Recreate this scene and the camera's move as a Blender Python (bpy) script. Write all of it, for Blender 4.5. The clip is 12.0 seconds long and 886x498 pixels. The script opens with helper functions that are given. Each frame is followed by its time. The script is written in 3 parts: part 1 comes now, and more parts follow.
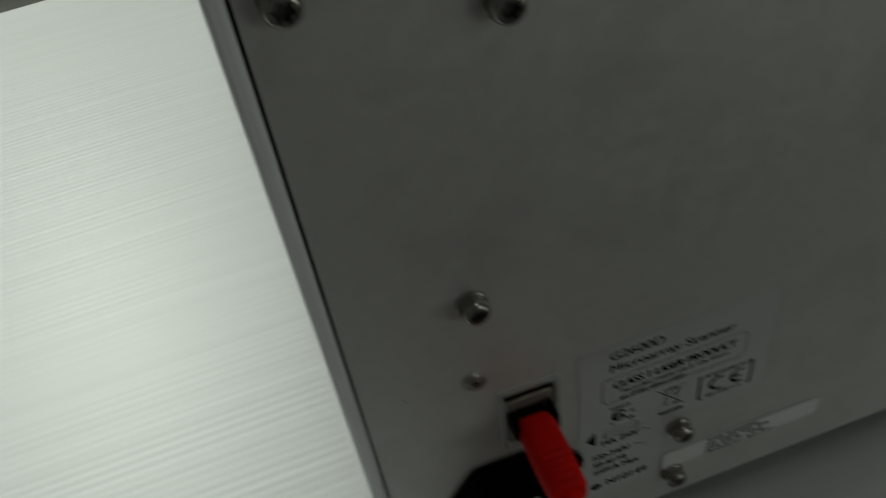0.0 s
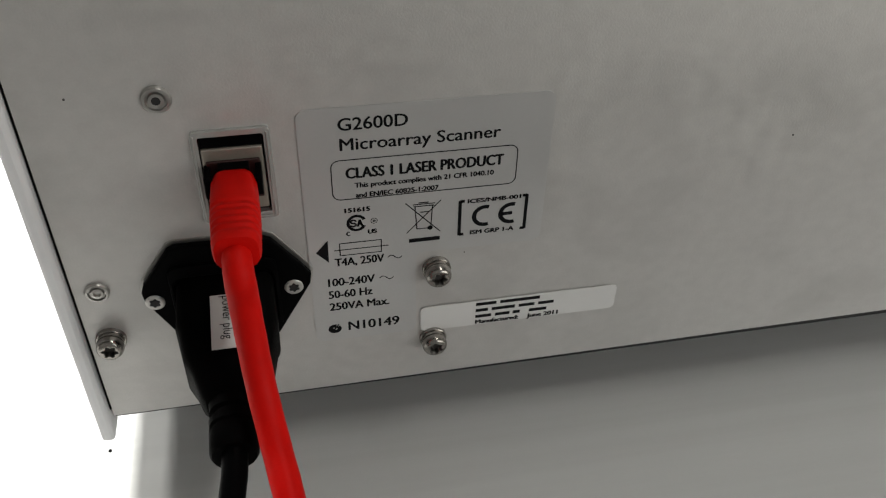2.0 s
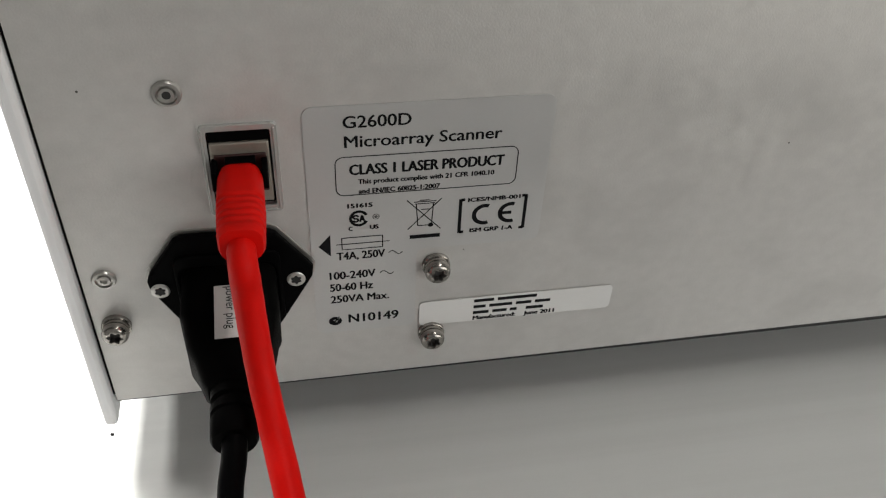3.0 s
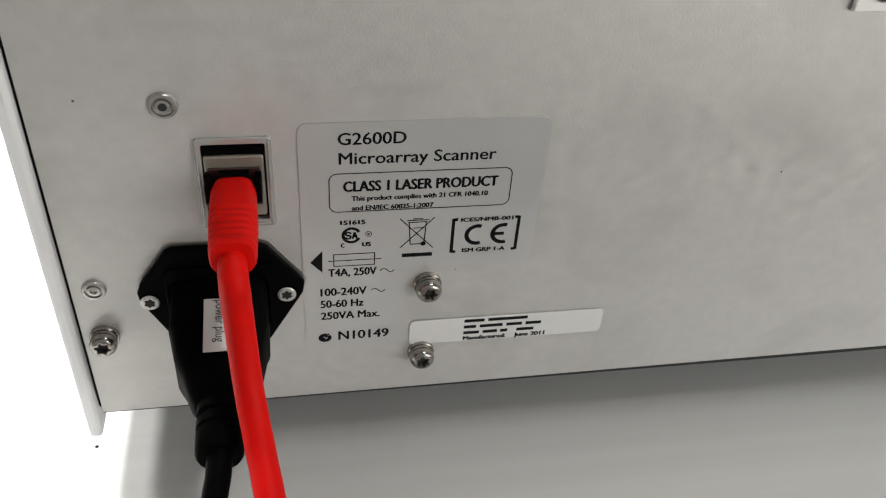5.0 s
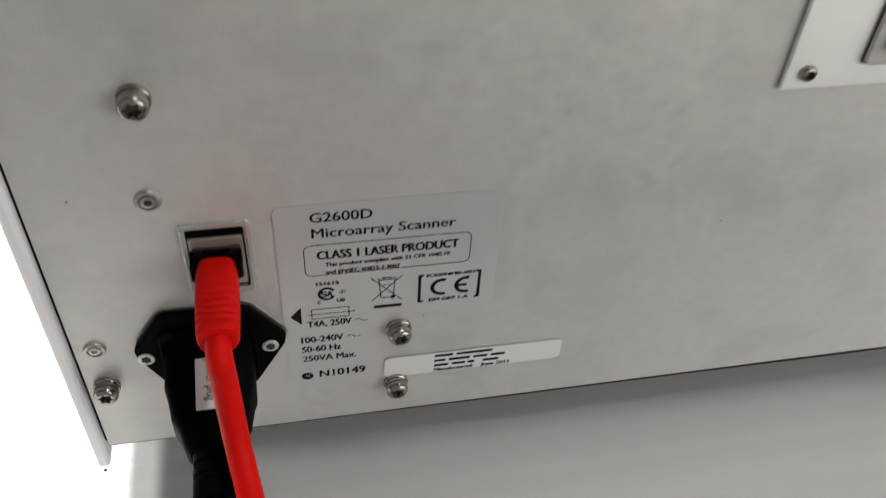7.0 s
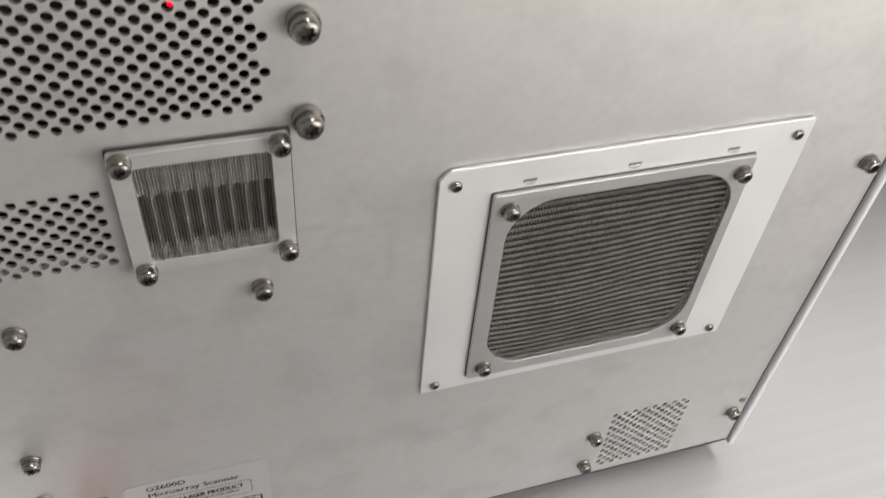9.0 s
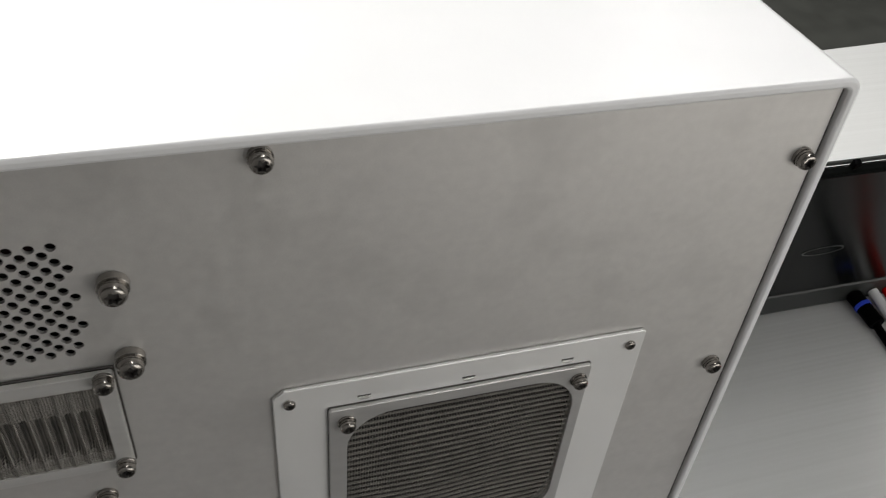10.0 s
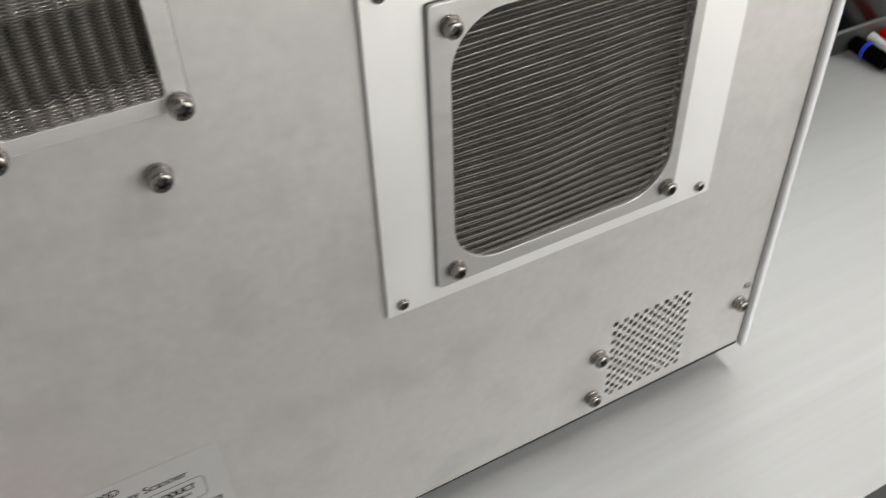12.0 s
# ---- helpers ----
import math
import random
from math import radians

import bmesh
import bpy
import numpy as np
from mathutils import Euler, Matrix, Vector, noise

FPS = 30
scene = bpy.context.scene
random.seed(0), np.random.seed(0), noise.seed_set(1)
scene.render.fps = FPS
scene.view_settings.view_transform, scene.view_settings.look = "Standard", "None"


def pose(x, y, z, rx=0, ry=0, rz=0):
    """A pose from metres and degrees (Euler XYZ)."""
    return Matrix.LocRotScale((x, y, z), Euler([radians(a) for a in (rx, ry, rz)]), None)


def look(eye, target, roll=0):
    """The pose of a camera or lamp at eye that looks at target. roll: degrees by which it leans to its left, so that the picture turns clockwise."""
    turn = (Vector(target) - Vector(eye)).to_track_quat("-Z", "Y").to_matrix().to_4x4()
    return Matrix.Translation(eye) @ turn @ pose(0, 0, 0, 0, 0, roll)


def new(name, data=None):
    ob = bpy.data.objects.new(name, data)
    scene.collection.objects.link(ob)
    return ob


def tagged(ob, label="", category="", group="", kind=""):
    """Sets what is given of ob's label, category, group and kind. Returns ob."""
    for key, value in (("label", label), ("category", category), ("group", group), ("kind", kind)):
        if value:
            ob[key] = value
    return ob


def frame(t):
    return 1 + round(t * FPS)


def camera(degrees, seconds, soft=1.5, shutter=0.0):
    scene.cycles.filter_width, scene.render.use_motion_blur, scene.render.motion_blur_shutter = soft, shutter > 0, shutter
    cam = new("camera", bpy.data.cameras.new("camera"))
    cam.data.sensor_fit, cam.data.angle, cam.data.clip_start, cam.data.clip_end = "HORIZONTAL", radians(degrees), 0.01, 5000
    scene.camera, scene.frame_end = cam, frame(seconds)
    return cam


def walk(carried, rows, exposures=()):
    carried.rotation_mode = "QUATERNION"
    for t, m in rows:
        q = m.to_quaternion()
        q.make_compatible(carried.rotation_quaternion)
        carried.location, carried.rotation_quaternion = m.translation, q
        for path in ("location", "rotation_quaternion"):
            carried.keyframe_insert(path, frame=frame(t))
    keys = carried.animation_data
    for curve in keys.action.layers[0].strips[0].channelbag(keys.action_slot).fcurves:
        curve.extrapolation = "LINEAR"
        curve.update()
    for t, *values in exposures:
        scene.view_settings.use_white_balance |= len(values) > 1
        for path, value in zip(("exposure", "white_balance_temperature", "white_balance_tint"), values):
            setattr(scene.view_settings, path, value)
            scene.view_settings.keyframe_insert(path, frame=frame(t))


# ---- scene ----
cam = camera(53.88, 12.0, soft=1.2, shutter=0.3)
PATH = [
    (0, (0.00921, -0.14787, 0.33586), (0.3019, 1.2546, -1.0596), -9.78),
    (0.1, (0.0125, -0.16224, 0.33064), (0.3681, 1.2485, -1.0417), -7.85),
    (0.2, (0.02162, -0.17014, 0.32842), (0.3739, 1.2186, -1.0671), -6.84),
    (0.3, (0.03073, -0.18002, 0.32387), (0.3695, 1.2104, -1.0733), -6.55),
    (0.5, (0.03936, -0.1868, 0.30316), (0.4, 1.1861, -1.1057), -4.48),
    (0.7, (0.05619, -0.18337, 0.28696), (0.4148, 1.1944, -1.1177), -1.98),
    (1, (0.06869, -0.18508, 0.2597), (0.4102, 1.2291, -1.1127), -0.01),
    (1.2, (0.07127, -0.18884, 0.24781), (0.3812, 1.2543, -1.1017), 0.03),
    (1.5, (0.07087, -0.18833, 0.24181), (0.3719, 1.3, -1.0599), 0.19),
    (2, (0.07192, -0.19216, 0.24157), (0.3978, 1.3083, -1.04), 1.62),
    (2.5, (0.07133, -0.19383, 0.24298), (0.4009, 1.2982, -1.0474), 2.60),
    (3, (0.0719, -0.19582, 0.24585), (0.3908, 1.2964, -1.047), 2.98),
    (3.5, (0.07043, -0.19573, 0.24781), (0.3996, 1.3006, -1.0378), 3.79),
    (5.5, (0.07287, -0.19724, 0.24475), (0.4085, 1.3267, -1.0062), 4.80),
    (6, (0.07277, -0.19808, 0.24457), (0.4109, 1.3173, -1.016), 4.87),
    (6.5, (0.07576, -0.19034, 0.25507), (0.4044, 1.2701, -1.0713), 4.56),
    (6.7, (0.07672, -0.18826, 0.26472), (0.3988, 1.25, -1.0872), 4.03),
    (8.3, (0.11693, -0.20932, 0.45896), (0.5128, 1.0636, -1.032), 3.26),
    (8.5, (0.12222, -0.21634, 0.47133), (0.5597, 1.0621, -1.0032), 3.96),
    (8.8, (0.13145, -0.22719, 0.49616), (0.6108, 1.0501, -0.9663), 5.27),
    (9, (0.13446, -0.23114, 0.51233), (0.6383, 1.0664, -0.9238), 5.88),
    (9.2, (0.14475, -0.23089, 0.52408), (0.6482, 1.1021, -0.8794), 5.85),
    (9.5, (0.16388, -0.22616, 0.544), (0.6626, 1.1485, -0.8204), 5.66),
    (9.7, (0.18289, -0.22742, 0.55488), (0.6777, 1.1799, -0.7773), 5.14),
    (10, (0.20226, -0.22754, 0.57339), (0.722, 1.1917, -0.7364), 5.69),
    (10.2, (0.20961, -0.22909, 0.57048), (0.7224, 1.2001, -0.7312), 5.41),
    (10.5, (0.21287, -0.23128, 0.54183), (0.7346, 1.2323, -0.7174), 4.23),
    (10.8, (0.20833, -0.23267, 0.50193), (0.7667, 1.2653, -0.6999), 3.40),
    (11, (0.20456, -0.23211, 0.47961), (0.7599, 1.2481, -0.7453), 2.39),
    (11.2, (0.19386, -0.23348, 0.45776), (0.7567, 1.2362, -0.7765), 1.38),
    (11.5, (0.17265, -0.23969, 0.42433), (0.7708, 1.2014, -0.8268), 0.30),
    (11.8, (0.14897, -0.23805, 0.40756), (0.8504, 1.1415, -0.8593), 0.36),
    (12, (0.12727, -0.22971, 0.40577), (0.8211, 1.1123, -0.9048), -2.13),
]
EXPOSURES = [(0, -2.03, 6600, -4), (0.5, -1.62, 6600, -4), (1.0, -0.92, 6950, 2), (1.5, -0.47, 6760, 8), (2.0, -0.21, 6760, 8), (3.5, 0.23, 6760, 9), (5.5, 0.42, 6760, 9), (6.5, 0.26, 6760, 10), (8.5, 0.48, 6650, 12), (9.0, 0.53, 6650, 12), (9.5, 0.26, 6650, 12), (10.0, -0.49, 6650, 10), (10.5, -1.04, 6650, 10), (11.0, -0.69, 6650, 10), (11.5, 0.08, 6650, 8), (12.0, 0.56, 6650, 10)]
walk(cam, [(t, look(eye, target, roll)) for t, eye, target, roll in PATH], EXPOSURES)

# ---- light ----
world = bpy.data.worlds.new("world")
scene.world = world
world.use_nodes = True
bg = world.node_tree.nodes["Background"]
sky = world.node_tree.nodes.new("ShaderNodeTexSky")
sky.sky_type, sky.sun_disc = "NISHITA", False
sky.sun_elevation, sky.sun_rotation = radians(35), radians(-30)
world.node_tree.links.new(sky.outputs[0], bg.inputs[0])
bg.inputs[1].default_value = 0.08


def area_lamp(name, eye, target, sx, sy, watts, colour):
    data = bpy.data.lights.new(name, "AREA")
    data.shape, data.size, data.size_y, data.energy, data.color = "RECTANGLE", sx, sy, watts, colour
    ob = new(name, data)
    ob.matrix_world = look(eye, target)
    return ob


# two broad ceiling panels ahead on the left, a dim one overhead and one far on the right, an added fill lamp in a
# made-up opening behind on the right
area_lamp("ceiling_panel", (-0.68, 1.9, 1.78), (-0.68, 1.9, 0.0), 0.55, 1.5, 185, (1.0, 1.0, 0.99))
area_lamp("ceiling_panel", (-1.95, 1.9, 1.78), (-1.95, 1.9, 0.0), 0.55, 1.5, 185, (1.0, 1.0, 0.99))
area_lamp("ceiling_tube", (0.75, -0.05, 1.78), (0.75, -0.05, 0.0), 0.12, 1.3, 14, (1.0, 1.0, 0.99))
area_lamp("ceiling_tube", (2.2, 1.85, 1.78), (2.2, 1.85, 0.0), 0.16, 2.3, 20, (1.0, 1.0, 0.99))
area_lamp("fill_light", (1.22, -0.74, 0.36), (1.22, 0.0, 0.36), 1.6, 0.62, 9.4, (1.0, 0.97, 0.93))


# ---- materials ----
def material(name, colour, rough=0.5, metal=0.0, vary=0.08, scale=30.0, fine=900.0, bump=0.05, stretch=(1, 1, 1), stain=0.0, coat=0.0, rough_vary=0.1, spec=0.5, smudge=0.0):
    m = bpy.data.materials.new(name)
    m.use_nodes = True
    nt = m.node_tree
    b = nt.nodes["Principled BSDF"]
    b.inputs["Metallic"].default_value = metal
    b.inputs["Coat Weight"].default_value = coat
    b.inputs["Specular IOR Level"].default_value = spec
    tc = nt.nodes.new("ShaderNodeTexCoord")
    mp = nt.nodes.new("ShaderNodeMapping")
    mp.inputs["Scale"].default_value = stretch
    nt.links.new(tc.outputs["Object"], mp.inputs[0])

    def noise_node(sc, detail):
        n = nt.nodes.new("ShaderNodeTexNoise")
        n.inputs["Scale"].default_value, n.inputs["Detail"].default_value = sc, detail
        nt.links.new(mp.outputs[0], n.inputs["Vector"])
        return n

    big, small = noise_node(scale, 4), noise_node(fine, 3)
    mix = nt.nodes.new("ShaderNodeMath")
    mix.operation = "MULTIPLY_ADD"
    nt.links.new(small.outputs[0], mix.inputs[0])
    mix.inputs[1].default_value = 0.4
    nt.links.new(big.outputs[0], mix.inputs[2])
    ramp = nt.nodes.new("ShaderNodeValToRGB")
    ramp.color_ramp.elements[0].position, ramp.color_ramp.elements[1].position = 0.45, 0.95
    lo, hi = 1 - vary, 1 + vary
    ramp.color_ramp.elements[0].color = (*[min(1, c * lo) for c in colour], 1)
    ramp.color_ramp.elements[1].color = (*[min(1, c * hi) for c in colour], 1)
    nt.links.new(mix.outputs[0], ramp.inputs[0])
    out = ramp.outputs[0]
    if stain:
        blot = noise_node(smudge or scale * 0.45, 5)
        r2 = nt.nodes.new("ShaderNodeValToRGB")
        r2.color_ramp.elements[0].position, r2.color_ramp.elements[1].position = 0.5, 0.78
        r2.color_ramp.elements[0].color, r2.color_ramp.elements[1].color = (0, 0, 0, 1), (stain, stain, stain, 1)
        nt.links.new(blot.outputs[0], r2.inputs[0])
        mx = nt.nodes.new("ShaderNodeMixRGB")
        mx.inputs[2].default_value = (*[c * 0.72 for c in colour], 1)
        nt.links.new(r2.outputs[0], mx.inputs[0])
        nt.links.new(out, mx.inputs[1])
        out = mx.outputs[0]
    nt.links.new(out, b.inputs["Base Color"])
    rg = nt.nodes.new("ShaderNodeMapRange")
    rg.inputs["To Min"].default_value, rg.inputs["To Max"].default_value = max(0.02, rough - rough_vary), min(1, rough + rough_vary)
    nt.links.new(big.outputs[0], rg.inputs[0])
    nt.links.new(rg.outputs[0], b.inputs["Roughness"])
    if bump:
        bp = nt.nodes.new("ShaderNodeBump")
        bp.inputs["Strength"].default_value, bp.inputs["Distance"].default_value = bump, 0.0004
        nt.links.new(small.outputs[0], bp.inputs["Height"])
        nt.links.new(bp.outputs[0], b.inputs["Normal"])
    return m


M_PANEL = material("chromated_aluminium", (0.57, 0.56, 0.545), 0.52, 0.6, 0.06, 200, 1500, 0.15, (1, 1, 1.15), 0.6, smudge=26, rough_vary=0.14)
M_PLATE = material("bright_aluminium", (0.79, 0.79, 0.78), 0.5, 0.5, 0.03, 30, 1800, 0.05, (1, 1, 1), 0.12)
M_FRAME = material("rolled_aluminium", (0.52, 0.515, 0.505), 0.42, 0.6, 0.05, 40, 1200, 0.05, (1, 1, 5), 0.1)
M_COVER = material("cover_paint", (0.72, 0.725, 0.735), 0.30, 0.0, 0.02, 20, 2500, 0.12, rough_vary=0.05)
M_STEEL = material("screw_steel", (0.31, 0.292, 0.27), 0.22, 0.95, 0.15, 300, 2500, 0.06, (1, 1, 1), 0.3)
M_BRIGHT = material("bright_screw", (0.55, 0.54, 0.52), 0.3, 0.6, 0.05, 300, 2000, 0.04)
M_WIRE_LIGHT = material("light_wire_mesh", (0.36, 0.342, 0.315), 0.42, 0.8, 0.15, 120, 2500, 0.0)
M_GUARD = material("satin_aluminium", (0.62, 0.615, 0.6), 0.45, 0.6, 0.06, 60, 1400, 0.06, (1, 1, 4), 0.2)
# near black for painted-in shade, and for the specks of dirt
M_SHADE_SPECKS = material("shade_and_specks", (0.09, 0.085, 0.08), 0.5, 0.6, 0.2, 400, 2000, 0.05)
M_ZINC = material("rivet_metal", (0.45, 0.44, 0.42), 0.35, 0.9, 0.08, 300, 2000, 0.05)
M_WIRE = material("wire_mesh", (0.275, 0.26, 0.238), 0.42, 0.8, 0.15, 120, 2500, 0.0)
M_WIRE_FLAT = material("flattened_wire", (0.19, 0.18, 0.165), 0.62, 0.35, 0.12, 300, 2500, 0.0)
# near black that paints in the shade of insides and undersides
M_DARK = material("inside_shade", (0.012, 0.012, 0.012), 0.7, 0.0, 0.2, 40, 500, 0.0)
M_BLACK = material("black_plastic", (0.002, 0.002, 0.0022), 0.42, 0.0, 0.2, 80, 2500, 0.12, spec=0.015)
M_MATTE = material("black_rubber", (0.002, 0.002, 0.002), 0.45, 0.0, 0.2, 120, 3000, 0.15, spec=0.015)
M_RED = material("red_pvc", (0.56, 0.003, 0.0015), 0.5, 0.0, 0.09, 150, 2000, 0.1, spec=0.1)
M_FILM = material("label_film", (0.54, 0.54, 0.535), 0.32, 0.45, 0.03, 40, 1500, 0.02)
M_STICKER = material("white_sticker", (0.62, 0.62, 0.61), 0.4, 0.0, 0.03, 60, 1500, 0.02)
M_INK = material("black_ink", (0.008, 0.008, 0.009), 0.5, 0.0, 0.1, 200, 2000, 0.0, spec=0.06)
M_BEZEL = material("clear_bezel", (0.42, 0.42, 0.405), 0.2, 0.4, 0.04, 100, 1500, 0.03)
M_SHIELD = material("plug_shield", (0.31, 0.28, 0.24), 0.4, 0.6, 0.1, 200, 1500, 0.04)
# colour streaks along x stand in for light and shade on the ribs
M_BENCH = material("bench_laminate", (0.51, 0.515, 0.51), 0.37, 0.0, 0.05, 8, 700, 0.05, (0.12, 14, 1), 0.05, rough_vary=0.02)
M_BENCHEDGE = material("bench_edge", (0.09, 0.095, 0.09), 0.5, 0.0, 0.1, 30, 700, 0.05)
M_FLOOR = material("floor_vinyl", (0.075, 0.078, 0.07), 0.45, 0.0, 0.2, 10, 300, 0.05, (1, 1, 1), 0.4)
M_WALL = material("wall_paint", (0.11, 0.107, 0.105), 0.7, 0.0, 0.03, 3, 400, 0.1)
M_CEIL = material("ceiling_paint", (0.22, 0.215, 0.21), 0.8, 0.0, 0.03, 4, 300, 0.1)
M_CASE = material("black_case", (0.004, 0.0045, 0.0043), 0.2, 0.0, 0.25, 25, 900, 0.03, spec=0.06, rough_vary=0.05)
M_EDGE = material("dark_grey_plastic", (0.022, 0.024, 0.0225), 0.35, 0.0, 0.1, 60, 1500, 0.08)
M_THROAT = material("dark_red_pvc", (0.03, 0.008, 0.007), 0.45, 0.0, 0.3, 300, 2000, 0.05)
M_BLUE = material("blue_ring", (0.03, 0.07, 0.6), 0.4, 0.0, 0.05, 200, 1000, 0.0)
M_WHITE = material("white_boot", (0.75, 0.75, 0.74), 0.45, 0.0, 0.03, 100, 1000, 0.0)


def glow(name, colour, strength):
    m = bpy.data.materials.new(name)
    m.use_nodes = True
    b = m.node_tree.nodes["Principled BSDF"]
    b.inputs["Base Color"].default_value = (*colour, 1)
    b.inputs["Emission Color"].default_value = (*colour, 1)
    b.inputs["Emission Strength"].default_value = strength
    return m


M_LED = glow("red_led", (0.9, 0.0, 0.015), 1.3)


# ---- mesh helpers ----
def part(name, bm, mat, parent=None, label="", smooth=False, bevel=0.0, normals=True):
    me = bpy.data.meshes.new(name)
    if normals:
        bmesh.ops.recalc_face_normals(bm, faces=bm.faces[:])
    bm.to_mesh(me)
    bm.free()
    me.materials.append(mat)
    if smooth:
        me.polygons.foreach_set("use_smooth", [True] * len(me.polygons))
        me.set_sharp_from_angle(angle=radians(38))
    ob = new(name, me)
    if parent:
        ob.parent = parent
    if label:
        ob["label"] = label
    if bevel:
        mod = ob.modifiers.new("bevel", "BEVEL")
        mod.width, mod.segments, mod.limit_method, mod.angle_limit = bevel, 2, "ANGLE", radians(50)
    return ob


def add_box(bm, x0, x1, y0, y1, z0, z1):
    v = [bm.verts.new((x, y, z)) for x in (x0, x1) for y in (y0, y1) for z in (z0, z1)]
    for f in ((0, 1, 3, 2), (4, 6, 7, 5), (0, 4, 5, 1), (2, 3, 7, 6), (0, 2, 6, 4), (1, 5, 7, 3)):
        bm.faces.new([v[i] for i in f])
    return bm


def box(*a):
    return add_box(bmesh.new(), *a)


def circle(x, z, r, n=12, turn=0.0):
    return [(x + r * math.cos(turn + 2 * math.pi * i / n), z + r * math.sin(turn + 2 * math.pi * i / n)) for i in range(n)]


def rounded(x0, x1, z0, z1, r, n=6):
    pts = []
    for cx, cz, a in ((x1 - r, z1 - r, 0), (x0 + r, z1 - r, 90), (x0 + r, z0 + r, 180), (x1 - r, z0 + r, 270)):
        for i in range(n + 1):
            t = radians(a + 90 * i / n)
            pts.append((cx + r * math.cos(t), cz + r * math.sin(t)))
    return pts


def slab(loops, y0, y1, back=True):
    """A sheet in the xz plane with holes: loops[0] is its outline."""
    bm = bmesh.new()
    for y in ((y0, y1) if back else (y0,)):
        edges = []
        for loop in loops:
            vs = [bm.verts.new((x, y, z)) for x, z in loop]
            edges += [bm.edges.new((vs[i], vs[i - 1])) for i in range(len(vs))]
        bmesh.ops.triangle_fill(bm, use_beauty=True, use_dissolve=False, edges=edges, normal=(0, -1, 0))
    for loop in loops:
        a = [bm.verts.new((x, y0, z)) for x, z in loop]
        b = [bm.verts.new((x, y1, z)) for x, z in loop]
        for i in range(len(a)):
            bm.faces.new((a[i - 1], a[i], b[i], b[i - 1]))
    bmesh.ops.remove_doubles(bm, verts=bm.verts[:], dist=1e-6)
    return bm


def prism(loop, y0, y1):
    bm = bmesh.new()
    a = [bm.verts.new((x, y0, z)) for x, z in loop]
    b = [bm.verts.new((x, y1, z)) for x, z in loop]
    bm.faces.new(a)
    bm.faces.new(b[::-1])
    for i in range(len(a)):
        bm.faces.new((a[i - 1], a[i], b[i], b[i - 1]))
    return bm


def lathe(profile, n=24, star=0.0, star_from=99):
    """Rings (radius, y) about the y axis; from ring star_from on, the radius is six-lobed."""
    bm = bmesh.new()
    rings = []
    for k, (r, y) in enumerate(profile):
        if r < 1e-7:
            rings.append([bm.verts.new((0, y, 0))])
            continue
        ring = []
        for i in range(n):
            t = 2 * math.pi * i / n
            q = r * (1 + star * math.cos(6 * t)) if k >= star_from else r
            ring.append(bm.verts.new((q * math.cos(t), y, q * math.sin(t))))
        rings.append(ring)
    for a, b in zip(rings, rings[1:]):
        for i in range(n):
            if len(a) == 1:
                bm.faces.new((a[0], b[i], b[i - 1]))
            elif len(b) == 1:
                bm.faces.new((a[i - 1], a[i], b[0]))
            else:
                bm.faces.new((a[i - 1], a[i], b[i], b[i - 1]))
    return bm


def smooth_path(points, steps=10):
    pts = [Vector(p) for p in points]
    pts = [2 * pts[0] - pts[1]] + pts + [2 * pts[-1] - pts[-2]]
    out = []
    for a, b, c, d in zip(pts, pts[1:], pts[2:], pts[3:]):
        for i in range(steps):
            t = i / steps
            out.append(0.5 * (2 * b + (c - a) * t + (2 * a - 5 * b + 4 * c - d) * t * t + (3 * b - a - 3 * c + d) * t ** 3))
    return out + [pts[-2]]


def tube(points, radius, n=16, steps=10, wide=1.0):
    bm = bmesh.new()
    path = smooth_path(points, steps)
    rings = []
    for i, p in enumerate(path):
        d = (path[min(i + 1, len(path) - 1)] - path[max(i - 1, 0)]).normalized()
        u = d.cross(Vector((1, 0, 0)))
        u.normalize()
        w = d.cross(u)
        r = radius(i / (len(path) - 1)) if callable(radius) else radius
        rings.append([bm.verts.new(p + u * r * math.cos(2 * math.pi * k / n) + w * wide * r * math.sin(2 * math.pi * k / n)) for k in range(n)])
    for a, b in zip(rings, rings[1:]):
        for k in range(n):
            bm.faces.new((a[k - 1], a[k], b[k], b[k - 1]))
    bm.faces.new(rings[0])
    bm.faces.new(rings[-1])
    return bm


def empty(name, x=0, y=0, z=0):
    ob = new(name)
    ob.location = (x, y, z)
    ob.empty_display_size = 0.02
    return ob


def shared(name, mesh_ob, x, y, z, parent, turn=0.0, label=""):
    """One more object on the mesh of mesh_ob."""
    ob = new(name, mesh_ob.data)
    ob.location, ob.rotation_euler = (x, y, z), (0, turn, 0)
    ob.parent = parent
    if label:
        ob["label"] = label
    return ob


# ---- room ----
X0, X1, Y0, Y1, ZF, ZC = -2.4, 3.6, -0.75, 3.2, -0.9, 1.8
tagged(part("floor", box(X0, X1, Y0, Y1, ZF - 0.05, ZF), M_FLOOR), "dark grey-green vinyl laboratory floor", "floor", kind="structure")
tagged(part("ceiling", box(X0, X1, Y0, Y1, ZC, ZC + 0.05), M_CEIL), "plain painted ceiling", "ceiling", kind="structure")
tagged(part("wall_north", box(X0, X1, Y1, Y1 + 0.1, ZF, ZC), M_WALL), "plain painted wall", "wall", kind="structure")
tagged(part("wall_west", box(X0 - 0.1, X0, Y0, Y1, ZF, ZC), M_WALL), "plain painted wall", "wall", kind="structure")
tagged(part("wall_east", box(X1, X1 + 0.1, Y0, Y1, ZF, ZC), M_WALL), "plain painted wall", "wall", kind="structure")
# unseen wall, its opening made up to hold the added fill lamp
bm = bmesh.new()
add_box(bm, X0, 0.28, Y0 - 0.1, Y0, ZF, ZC)
